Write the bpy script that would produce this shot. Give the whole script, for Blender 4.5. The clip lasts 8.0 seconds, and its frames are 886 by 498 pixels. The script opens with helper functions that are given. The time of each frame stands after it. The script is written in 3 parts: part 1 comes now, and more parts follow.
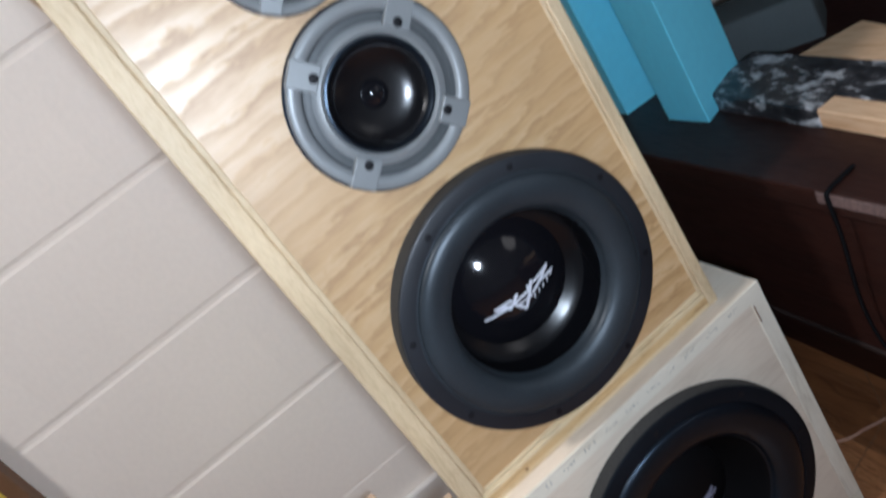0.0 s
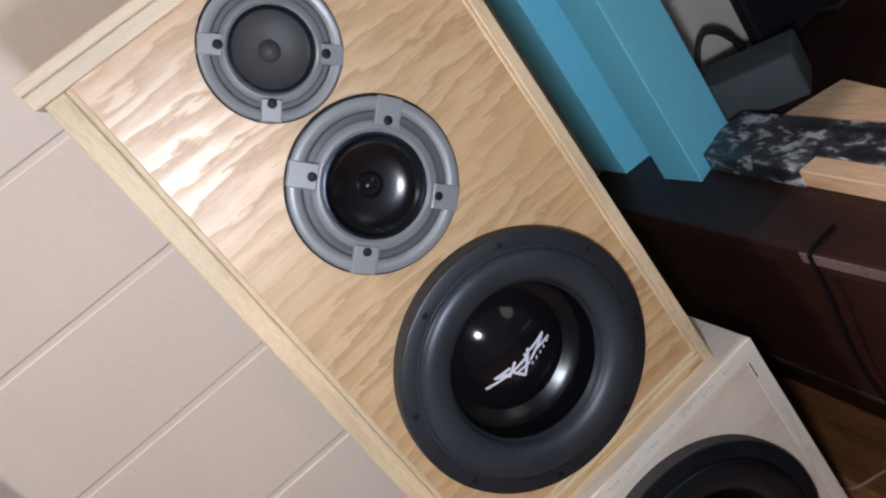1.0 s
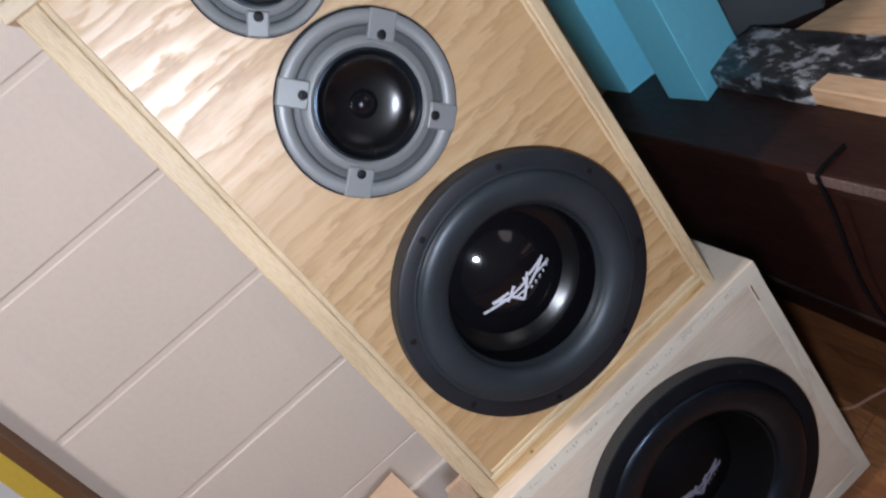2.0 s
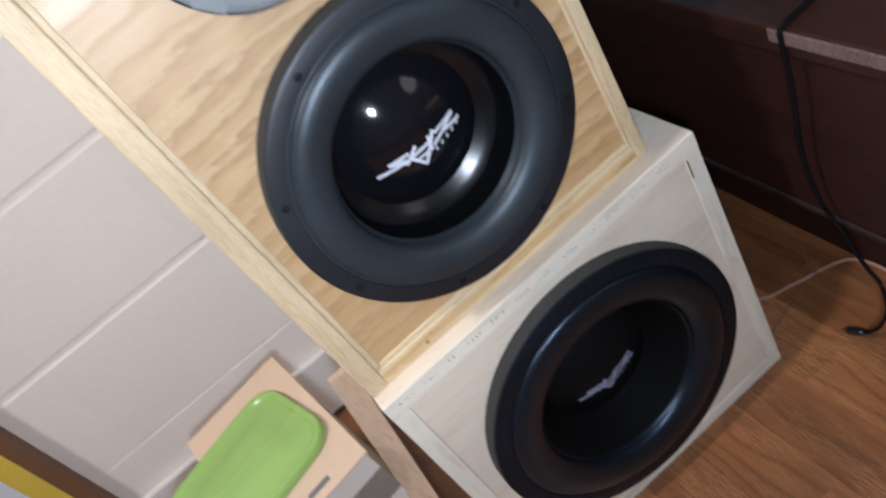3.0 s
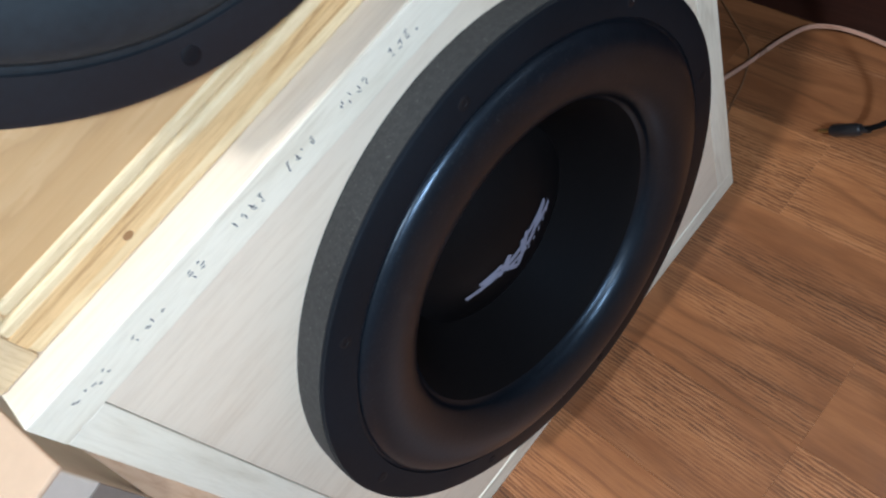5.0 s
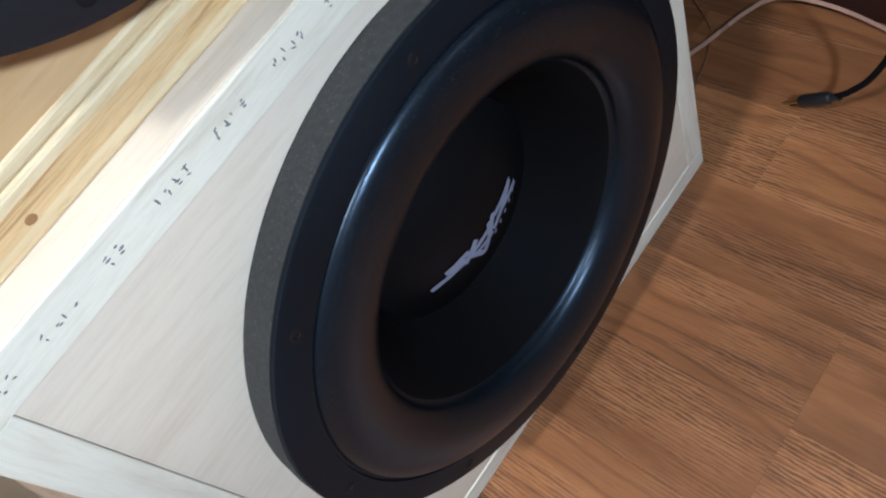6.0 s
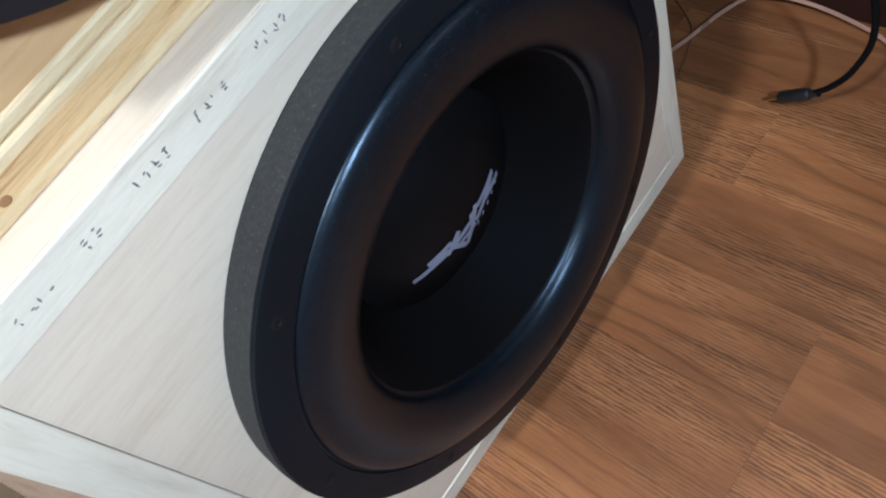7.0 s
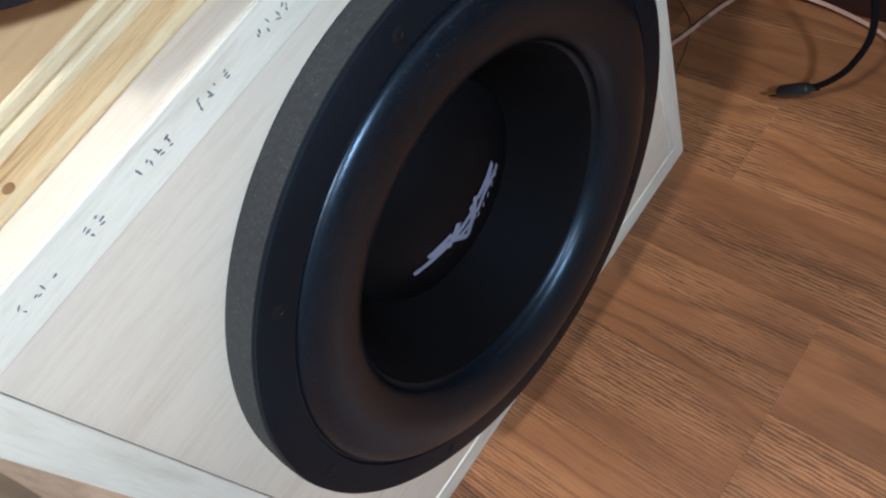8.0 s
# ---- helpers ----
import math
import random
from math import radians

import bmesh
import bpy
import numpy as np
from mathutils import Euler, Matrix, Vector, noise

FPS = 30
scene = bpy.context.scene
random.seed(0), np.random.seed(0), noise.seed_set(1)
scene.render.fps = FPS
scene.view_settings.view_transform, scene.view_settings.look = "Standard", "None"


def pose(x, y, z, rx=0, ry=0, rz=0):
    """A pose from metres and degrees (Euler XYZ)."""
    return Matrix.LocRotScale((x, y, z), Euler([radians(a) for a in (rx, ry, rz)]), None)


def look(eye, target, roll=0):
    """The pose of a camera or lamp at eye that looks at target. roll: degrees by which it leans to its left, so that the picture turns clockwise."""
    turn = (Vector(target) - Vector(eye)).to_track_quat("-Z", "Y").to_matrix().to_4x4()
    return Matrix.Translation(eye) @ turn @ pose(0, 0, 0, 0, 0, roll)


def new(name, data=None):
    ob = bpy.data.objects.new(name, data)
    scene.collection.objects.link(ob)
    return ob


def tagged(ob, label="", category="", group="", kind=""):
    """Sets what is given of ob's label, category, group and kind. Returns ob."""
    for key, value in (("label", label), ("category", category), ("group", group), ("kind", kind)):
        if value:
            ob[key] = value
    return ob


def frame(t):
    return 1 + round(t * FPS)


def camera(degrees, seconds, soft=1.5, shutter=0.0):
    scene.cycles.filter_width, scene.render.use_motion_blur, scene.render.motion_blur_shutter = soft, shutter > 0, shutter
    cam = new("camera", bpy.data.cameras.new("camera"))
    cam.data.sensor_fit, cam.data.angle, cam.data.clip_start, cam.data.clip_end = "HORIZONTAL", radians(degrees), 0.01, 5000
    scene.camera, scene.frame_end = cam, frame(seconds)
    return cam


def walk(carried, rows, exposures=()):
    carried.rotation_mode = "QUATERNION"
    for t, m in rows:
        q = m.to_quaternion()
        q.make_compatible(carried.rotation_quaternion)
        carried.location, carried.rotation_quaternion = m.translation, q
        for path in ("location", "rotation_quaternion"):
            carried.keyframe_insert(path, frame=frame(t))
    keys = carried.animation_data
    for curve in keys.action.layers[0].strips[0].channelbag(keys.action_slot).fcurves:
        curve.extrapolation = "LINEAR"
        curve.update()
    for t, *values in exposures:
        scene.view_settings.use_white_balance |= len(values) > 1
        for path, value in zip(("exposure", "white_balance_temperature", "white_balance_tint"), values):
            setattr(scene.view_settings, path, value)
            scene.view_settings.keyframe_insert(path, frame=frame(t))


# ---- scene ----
cam = camera(60.2, 8.0, soft=2.2, shutter=0.4)
ROWS = [
    (0.0, (0.0114, -0.6049, 0.9381), (0.1521, 0.1110, 0.6101), -35.35),
    (0.2, (0.0300, -0.6275, 0.9611), (0.1795, 0.1013, 0.6670), -36.70),
    (0.5, (0.0480, -0.6508, 0.9716), (0.2052, 0.0894, 0.7118), -37.65),
    (0.8, (0.0495, -0.6472, 0.9712), (0.2000, 0.0853, 0.6868), -37.60),
    (1.0, (0.0483, -0.6515, 0.9651), (0.1937, 0.0835, 0.6847), -37.61),
    (2.3, (0.0522, -0.6132, 0.9487), (0.1299, 0.0935, 0.5818), -39.52),
    (2.5, (0.0474, -0.5827, 0.9271), (0.1245, 0.1128, 0.5392), -38.74),
    (2.8, (0.0484, -0.5572, 0.8942), (0.1328, 0.1105, 0.4618), -36.90),
    (3.0, (0.0671, -0.5191, 0.8710), (0.1486, 0.1179, 0.3939), -37.04),
    (3.2, (0.0634, -0.4867, 0.8590), (0.1711, 0.1185, 0.3470), -34.88),
    (3.5, (0.0748, -0.4513, 0.8416), (0.1838, 0.1390, 0.3128), -34.06),
    (3.8, (0.0871, -0.4052, 0.8130), (0.1794, 0.1830, 0.2787), -35.67),
    (4.0, (0.0849, -0.3611, 0.7785), (0.1751, 0.1961, 0.2115), -36.29),
    (4.2, (0.0867, -0.3134, 0.7288), (0.1869, 0.2113, 0.1332), -36.32),
    (4.5, (0.1012, -0.2626, 0.6639), (0.1972, 0.2441, 0.0524), -38.49),
    (4.7, (0.0919, -0.2396, 0.6243), (0.2112, 0.2338, -0.0094), -36.99),
    (5.0, (0.0962, -0.2183, 0.5808), (0.2238, 0.2322, -0.0679), -37.32),
    (6.5, (0.0887, -0.2095, 0.5425), (0.2619, 0.2191, -0.1104), -35.75),
    (7.0, (0.0873, -0.2103, 0.5408), (0.2604, 0.2103, -0.1173), -35.00),
    (7.5, (0.0854, -0.2109, 0.5394), (0.2580, 0.2042, -0.1223), -34.66),
    (8.0, (0.0839, -0.2107, 0.5404), (0.2564, 0.2069, -0.1197), -34.87),
]
walk(cam, [(t, look(eye, target, roll)) for t, eye, target, roll in ROWS],
     exposures=[(t, stops, warm, tint) for t, stops, warm, tint in
                ((0.0, 0.12, 5600, 10), (0.5, 0.04, 5950, 17), (1.0, 0.04, 6080, 18), (2.5, 0.10, 5850, 15), (3.0, 0.40, 5680, 12), (3.5, 0.71, 5500, 10), (4.0, 0.82, 5600, 10),
                 (4.5, 1.03, 5600, 10), (5.0, 0.82, 5380, 5), (6.5, 0.74, 5250, 5), (8.0, 0.74, 5250, 5))])

# ---- world, lamps, exposure ----
world = bpy.data.worlds.new("world")
scene.world = world
world.use_nodes = True
world.node_tree.nodes["Background"].inputs[0].default_value = (0.78, 0.86, 1.0, 1)
world.node_tree.nodes["Background"].inputs[1].default_value = 0.05


def lamp(name, kind, place, target, watts, colour, size):
    data = bpy.data.lights.new(name, kind)
    data.energy, data.color = watts, colour
    if kind == "AREA":
        data.shape, data.size = "DISK", size
    else:
        data.shadow_soft_size = size
    ob = new(name, data)
    ob.matrix_world = look(place, target)
    return ob


lamp("flash_lamp", "POINT", (0.020, -0.60, 0.865), (0.2, 0, 0.5), 16.3, (0.90, 0.96, 1.0), 0.028)
lamp("ceiling_lamp", "AREA", (-1.05, -0.20, 2.33), (-0.3, 0.5, 0.9), 23.0, (1.0, 0.90, 0.79), 0.20)
# Unseen fill from the right, added to brighten the posts and chest.
lamp("side_fill", "POINT", (1.35, -1.45, 1.15), (0.2, 0, 0.5), 3.5, (1.0, 0.90, 0.80), 0.28)


# ---- materials ----
def material(name):
    m = bpy.data.materials.new(name)
    m.use_nodes = True
    return m, m.node_tree, m.node_tree.nodes["Principled BSDF"]


def node(tree, kind, **values):
    n = tree.nodes.new(kind)
    for key, value in values.items():
        n.inputs[key.replace("_", " ")].default_value = value
    return n


def coords(tree, scale, turn=(0, 0, 0), shift=False):
    tc = tree.nodes.new("ShaderNodeTexCoord")
    mp = tree.nodes.new("ShaderNodeMapping")
    mp.inputs["Scale"].default_value = scale
    mp.inputs["Rotation"].default_value = turn
    tree.links.new(tc.outputs["Object"], mp.inputs["Vector"])
    if shift:
        info = tree.nodes.new("ShaderNodeObjectInfo")
        mul = tree.nodes.new("ShaderNodeVectorMath")
        mul.operation = "SCALE"
        mul.inputs[0].default_value = (37.0, 61.0, 17.0)
        tree.links.new(info.outputs["Random"], mul.inputs["Scale"])
        tree.links.new(mul.outputs[0], mp.inputs["Location"])
    return mp.outputs["Vector"]


def noise_tex(tree, vector, scale, detail=3.0, rough=0.55, distort=0.0):
    n = node(tree, "ShaderNodeTexNoise", Scale=scale, Detail=detail, Roughness=rough, Distortion=distort)
    tree.links.new(vector, n.inputs["Vector"])
    return n.outputs["Fac"]


def ramp(tree, fac, stops):
    r = tree.nodes.new("ShaderNodeValToRGB")
    while len(r.color_ramp.elements) < len(stops):
        r.color_ramp.elements.new(0.5)
    for e, (at, c) in zip(r.color_ramp.elements, stops):
        e.position, e.color = at, (*c, 1) if len(c) == 3 else c
    tree.links.new(fac, r.inputs["Fac"])
    return r.outputs["Color"]


def mix(tree, a, b, fac, blend="MIX"):
    m = tree.nodes.new("ShaderNodeMix")
    m.data_type, m.blend_type = "RGBA", blend
    for value, slot in ((fac, 0), (a, 6), (b, 7)):
        if isinstance(value, (int, float)):
            m.inputs[slot].default_value = value
        elif isinstance(value, tuple):
            m.inputs[slot].default_value = (*value, 1)
        else:
            tree.links.new(value, m.inputs[slot])
    return m.outputs[2]


def bump(tree, bsdf, height, strength, distance):
    b = tree.nodes.new("ShaderNodeBump")
    b.inputs["Strength"].default_value, b.inputs["Distance"].default_value = strength, distance
    tree.links.new(height, b.inputs["Height"])
    tree.links.new(b.outputs[0], bsdf.inputs["Normal"])


def plain(name, colour, rough, metal=0.0, vary=0.12, scale=30.0, relief=0.1, depth=0.0005, specks=None, gloss=0.5, sheen=(1, 1, 1)):
    m, tree, bsdf = material(name)
    v = coords(tree, (1, 1, 1))
    big, fine = noise_tex(tree, v, scale * 0.2, 3), noise_tex(tree, v, scale * 8, 3)
    dark = tuple(c * (1 - vary) for c in colour)
    light = tuple(min(1, c * (1 + vary)) for c in colour)
    col = ramp(tree, big, [(0.3, dark), (0.7, light)])
    col = mix(tree, col, ramp(tree, fine, [(0.35, dark), (0.65, light)]), 0.35)
    if specks:
        s = noise_tex(tree, v, 900, 1)
        col = mix(tree, col, specks, ramp(tree, s, [(0.66, (0, 0, 0)), (0.72, (1, 1, 1))]))
    tree.links.new(col, bsdf.inputs["Base Color"])
    r = ramp(tree, big, [(0.3, (rough * 0.85,) * 3), (0.7, (min(1, rough * 1.15),) * 3)])
    tree.links.new(r, bsdf.inputs["Roughness"])
    bsdf.inputs["Metallic"].default_value = metal
    bsdf.inputs["Specular IOR Level"].default_value = gloss
    bsdf.inputs["Specular Tint"].default_value = (*sheen, 1)
    if relief:
        bump(tree, bsdf, fine, relief, depth)
    return m


def wood(name, light, mid, dark, along, rough, figure=26.0, wave=1.0, contrast=0.5, shift=False, fine=0.35, gloss=0.5, stretch=0.11, pores=9.0):
    """Sawn or rotary-cut wood whose grain runs along one axis (0, 1 or 2)."""
    m, tree, bsdf = material(name)
    long = [1.0, 1.0, 1.0]
    long[along] = stretch
    v = coords(tree, tuple(long), shift=shift)
    fat = noise_tex(tree, v, figure, 2.0, 0.5, wave)
    slim = noise_tex(tree, v, figure * pores, 4.0, 0.65, 0.3)
    cloud = noise_tex(tree, coords(tree, (1, 1, 1), shift=shift), 5.0, 2.0)
    col = ramp(tree, fat, [(0.30, light), (0.48, light), (0.56, mid), (0.62, dark), (0.66, mid), (0.8, light)])
    col = mix(tree, light, col, contrast)
    col = mix(tree, col, ramp(tree, slim, [(0.35, dark), (0.55, light)]), fine)
    col = mix(tree, col, ramp(tree, cloud, [(0.3, (0.82, 0.82, 0.82)), (0.7, (1.1, 1.08, 1.05))]), 0.8, "MULTIPLY")
    if shift:
        info = tree.nodes.new("ShaderNodeObjectInfo")
        tint = ramp(tree, info.outputs["Random"], [(0.0, (0.78, 0.76, 0.74)), (0.5, (1, 1, 1)), (1.0, (1.15, 1.12, 1.06))])
        col = mix(tree, col, tint, 1.0, "MULTIPLY")
    tree.links.new(col, bsdf.inputs["Base Color"])
    tree.links.new(ramp(tree, slim, [(0.3, (rough + 0.1,) * 3), (0.7, (rough - 0.05,) * 3)]), bsdf.inputs["Roughness"])
    bsdf.inputs["Specular IOR Level"].default_value = gloss
    bump(tree, bsdf, slim, 0.25, 0.0006)
    return m


def fir_face():
    """Rotary-cut fir: broad ragged bands of tan late wood that run along x, each fading up to pale early wood."""
    pale, light, mid, dark = (0.65, 0.46, 0.255), (0.585, 0.375, 0.175), (0.50, 0.305, 0.13), (0.40, 0.23, 0.09)
    m, tree, bsdf = material("fir_plywood_face")
    v = coords(tree, (0.22, 1, 1), (0, radians(6), 0))
    wave = node(tree, "ShaderNodeTexWave", Scale=14.0, Distortion=12.0, Detail=4.0, Detail_Scale=2.2, Detail_Roughness=0.66)
    wave.bands_direction, wave.wave_profile = "Z", "SAW"
    tree.links.new(v, wave.inputs["Vector"])
    patch = noise_tex(tree, coords(tree, (0.45, 1, 1)), 7.0, 2.0)
    slim = noise_tex(tree, coords(tree, (0.05, 1, 1)), 360.0, 4.0, 0.65, 0.3)
    rag = noise_tex(tree, coords(tree, (0.10, 1, 1), (0, radians(3), 0)), 120.0, 3.0, 0.6, 0.8)
    cloud = noise_tex(tree, coords(tree, (1, 1, 1)), 4.0, 2.0)
    band = mix(tree, wave.outputs["Fac"], rag, 0.22)
    col = ramp(tree, band, [(0.12, pale), (0.40, light), (0.62, mid), (0.78, dark), (0.84, light)])
    col = mix(tree, light, col, ramp(tree, patch, [(0.32, (0.12, 0.12, 0.12)), (0.62, (1, 1, 1))]))
    col = mix(tree, col, ramp(tree, slim, [(0.35, dark), (0.58, pale)]), 0.16)
    col = mix(tree, col, ramp(tree, cloud, [(0.3, (0.86, 0.84, 0.82)), (0.7, (1.08, 1.06, 1.03))]), 0.8, "MULTIPLY")
    tree.links.new(col, bsdf.inputs["Base Color"])
    tree.links.new(ramp(tree, band, [(0.2, (0.42,) * 3), (0.8, (0.58,) * 3)]), bsdf.inputs["Roughness"])
    bsdf.inputs["Specular IOR Level"].default_value = 1.0
    bsdf.inputs["Coat Weight"].default_value = 0.5
    bsdf.inputs["Coat Roughness"].default_value = 0.44
    bump(tree, bsdf, band, 0.24, 0.0011)
    return m


def laminate():
    """Oak-print laminate: combed pore lines along y in patches over a streaked red-brown ground, cathedral figure in places."""
    light, mid, dark = (0.305, 0.132, 0.054), (0.185, 0.073, 0.029), (0.038, 0.014, 0.006)
    m, tree, bsdf = material("oak_laminate")
    streak = noise_tex(tree, coords(tree, (1, 0.10, 1), shift=True), 46.0, 3.0, 0.6, 0.6)
    dash = noise_tex(tree, coords(tree, (1, 0.12, 1), (0, 0, radians(2)), shift=True), 420.0, 3.0, 0.6, 0.2)
    hair = noise_tex(tree, coords(tree, (1, 0.05, 1), shift=True), 900.0, 2.0, 0.6)
    patch = noise_tex(tree, coords(tree, (1, 0.30, 1), shift=True), 17.0, 2.0)
    wave = node(tree, "ShaderNodeTexWave", Scale=13.0, Distortion=14.0, Detail=2.0, Detail_Scale=1.1, Detail_Roughness=0.5)
    wave.bands_direction = "X"
    tree.links.new(coords(tree, (1, 0.22, 1), shift=True), wave.inputs["Vector"])
    arch = noise_tex(tree, coords(tree, (0.7, 0.3, 1), shift=True), 8.0, 1.0)
    col = ramp(tree, streak, [(0.30, mid), (0.64, light)])
    lines = ramp(tree, wave.outputs["Fac"], [(0.0, (0.50, 0.50, 0.50)), (0.08, (0.25, 0.25, 0.25)), (0.22, (0, 0, 0))])
    lines = mix(tree, (0, 0, 0), lines, ramp(tree, arch, [(0.44, (0, 0, 0)), (0.54, (0.95, 0.95, 0.95))]))
    col = mix(tree, col, dark, lines)
    comb = node(tree, "ShaderNodeTexWave", Scale=110.0, Distortion=5.0, Detail=2.0, Detail_Scale=2.4, Detail_Roughness=0.6)
    comb.bands_direction = "X"
    tree.links.new(coords(tree, (1, 0.16, 1), (0, 0, radians(1.5)), shift=True), comb.inputs["Vector"])
    dots = ramp(tree, comb.outputs["Fac"], [(0.12, (1, 1, 1)), (0.50, (0, 0, 0))])
    dots = mix(tree, (0, 0, 0), dots, ramp(tree, dash, [(0.47, (1, 1, 1)), (0.58, (0.10, 0.10, 0.10))]))
    dots = mix(tree, (0, 0, 0), dots, ramp(tree, patch, [(0.44, (0.04, 0.04, 0.04)), (0.60, (0.80, 0.80, 0.80))]))
    col = mix(tree, col, dark, dots)
    pale = mix(tree, (0, 0, 0), ramp(tree, comb.outputs["Fac"], [(0.62, (0, 0, 0)), (0.9, (0.45, 0.45, 0.45))]), ramp(tree, patch, [(0.46, (0, 0, 0)), (0.60, (1, 1, 1))]))
    col = mix(tree, col, (0.46, 0.25, 0.13), pale)
    col = mix(tree, col, ramp(tree, hair, [(0.35, mid), (0.6, light)]), 0.25)
    cloud = noise_tex(tree, coords(tree, (1, 0.5, 1), shift=True), 9.0, 2.0)
    col = mix(tree, col, ramp(tree, cloud, [(0.3, (0.66, 0.62, 0.60)), (0.7, (1.18, 1.14, 1.08))]), 0.9, "MULTIPLY")
    info = tree.nodes.new("ShaderNodeObjectInfo")
    col = mix(tree, col, ramp(tree, info.outputs["Random"], [(0.0, (0.66, 0.63, 0.60)), (0.5, (0.95, 0.94, 0.92)), (1.0, (1.25, 1.25, 1.20))]), 1.0, "MULTIPLY")
    tree.links.new(col, bsdf.inputs["Base Color"])
    tree.links.new(ramp(tree, dash, [(0.38, (0.48,) * 3), (0.5, (0.36,) * 3)]), bsdf.inputs["Roughness"])
    bsdf.inputs["Specular IOR Level"].default_value = 0.4
    bump(tree, bsdf, dash, 0.2, 0.0005)
    return m


FIR_FACE = fir_face()
CAP_WOOD = wood("pale_fir_cap", (0.74, 0.61, 0.44), (0.68, 0.53, 0.35), (0.50, 0.36, 0.21), 0, 0.55, 50.0, 0.8, 0.4, fine=0.2)
FIR_CORE = wood("orange_fir_core", (0.70, 0.48, 0.24), (0.61, 0.38, 0.16), (0.30, 0.16, 0.06), 0, 0.5, 130.0, 2.2, 0.9, stretch=0.05)
FIR_EDGE = wood("fir_plywood_edge", (0.70, 0.55, 0.35), (0.63, 0.47, 0.27), (0.40, 0.26, 0.13), 2, 0.5, 85.0, 0.6, 0.4)
FIR_EDGE_FLAT = wood("fir_plywood_edge_flat", (0.76, 0.61, 0.38), (0.70, 0.52, 0.28), (0.46, 0.30, 0.14), 0, 0.5, 55.0, 0.8, 0.7)
VENEER = wood("pale_veneer", (0.755, 0.655, 0.535), (0.70, 0.59, 0.47), (0.60, 0.49, 0.38), 0, 0.6, 40.0, 0.6, 0.5, fine=0.3, gloss=0.2)
VENEER_EDGE = wood("pale_ply_edge", (0.80, 0.745, 0.63), (0.74, 0.68, 0.56), (0.56, 0.49, 0.38), 0, 0.6, 70.0, 0.5, 0.6, fine=0.2, gloss=0.2)
VENEER_EDGE_UP = wood("pale_ply_edge_upright", (0.80, 0.745, 0.63), (0.74, 0.68, 0.56), (0.56, 0.49, 0.38), 2, 0.6, 70.0, 0.5, 0.6, fine=0.2)
LAMINATE = laminate()
MAHOGANY = wood("dark_mahogany", (0.030, 0.010, 0.007), (0.022, 0.008, 0.006), (0.012, 0.005, 0.004), 1, 0.46, 30.0, 0.8, 0.6, gloss=0.3)
PINE = wood("bare_pine", (0.74, 0.50, 0.31), (0.64, 0.38, 0.20), (0.44, 0.22, 0.09), 1, 0.6, 24.0, 1.2, 0.6)
SCRAP = wood("brown_scrap_plywood", (0.56, 0.40, 0.28), (0.48, 0.33, 0.22), (0.36, 0.23, 0.14), 2, 0.6, 30.0, 0.8, 0.5)
BLOCK_PAINT = plain("cream_block_paint", (0.82, 0.745, 0.67), 0.55, vary=0.05, scale=14, relief=0.25, depth=0.0012)
MORTAR = plain("painted_mortar", (0.82, 0.745, 0.67), 0.6, vary=0.05, scale=20, relief=0.3, depth=0.001)
# For walls and ceiling out of view, coloured dark to cut bounced light.
DARK_PLASTER = plain("dark_unseen_plaster", (0.22, 0.215, 0.21), 0.7, vary=0.05, scale=10)
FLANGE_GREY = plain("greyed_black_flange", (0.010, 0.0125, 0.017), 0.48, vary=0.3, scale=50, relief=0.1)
# White print of the lower emblem, its weaker light put into the colour.
INK_SHADED = plain("shaded_white_emblem_print", (0.25, 0.27, 0.37), 0.5, vary=0.15, scale=120)
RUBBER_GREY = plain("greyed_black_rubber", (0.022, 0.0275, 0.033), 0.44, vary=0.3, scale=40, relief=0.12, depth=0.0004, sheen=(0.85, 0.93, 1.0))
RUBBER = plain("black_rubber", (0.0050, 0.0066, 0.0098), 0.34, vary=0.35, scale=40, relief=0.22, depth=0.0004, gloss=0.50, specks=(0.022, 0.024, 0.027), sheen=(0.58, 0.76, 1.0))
FOAM = plain("dusty_gasket_foam", (0.026, 0.025, 0.0235), 0.9, vary=0.55, scale=45, relief=0.6, depth=0.0008, specks=(0.065, 0.062, 0.058))
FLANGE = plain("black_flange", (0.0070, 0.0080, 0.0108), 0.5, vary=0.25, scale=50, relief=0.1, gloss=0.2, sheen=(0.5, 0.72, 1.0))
CONE = plain("black_cone", (0.0065, 0.0058, 0.0060), 0.6, vary=0.2, scale=40, relief=0.08, gloss=0.03, sheen=(0.5, 0.72, 1.0))
GLOSS = plain("gloss_black_cap", (0.006, 0.006, 0.008), 0.09, vary=0.1, scale=20, relief=0.0)
MATT_CAP = plain("matt_black_cap", (0.0055, 0.0050, 0.0054), 0.45, vary=0.2, scale=30, relief=0.05, gloss=0.12, sheen=(0.5, 0.72, 1.0))
MID_CONE = plain("smooth_black_cone", (0.004, 0.004, 0.005), 0.25, vary=0.1, scale=30, relief=0.03)
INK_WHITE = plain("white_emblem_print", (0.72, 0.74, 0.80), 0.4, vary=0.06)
SILVER = plain("silver_plastic", (0.225, 0.236, 0.240), 0.42, metal=0.15, vary=0.08, scale=50, relief=0.05)
SILVER_DARK = plain("silver_plastic_tab", (0.215, 0.226, 0.230), 0.46, metal=0.1, vary=0.08, scale=50, relief=0.05)
GROOVE = plain("darkened_groove_grey", (0.075, 0.082, 0.086), 0.5, vary=0.12, scale=50, relief=0.05)
GREY_CONE = plain("grey_paper_cone", (0.045, 0.045, 0.046), 0.6, vary=0.25, scale=50, relief=0.2)
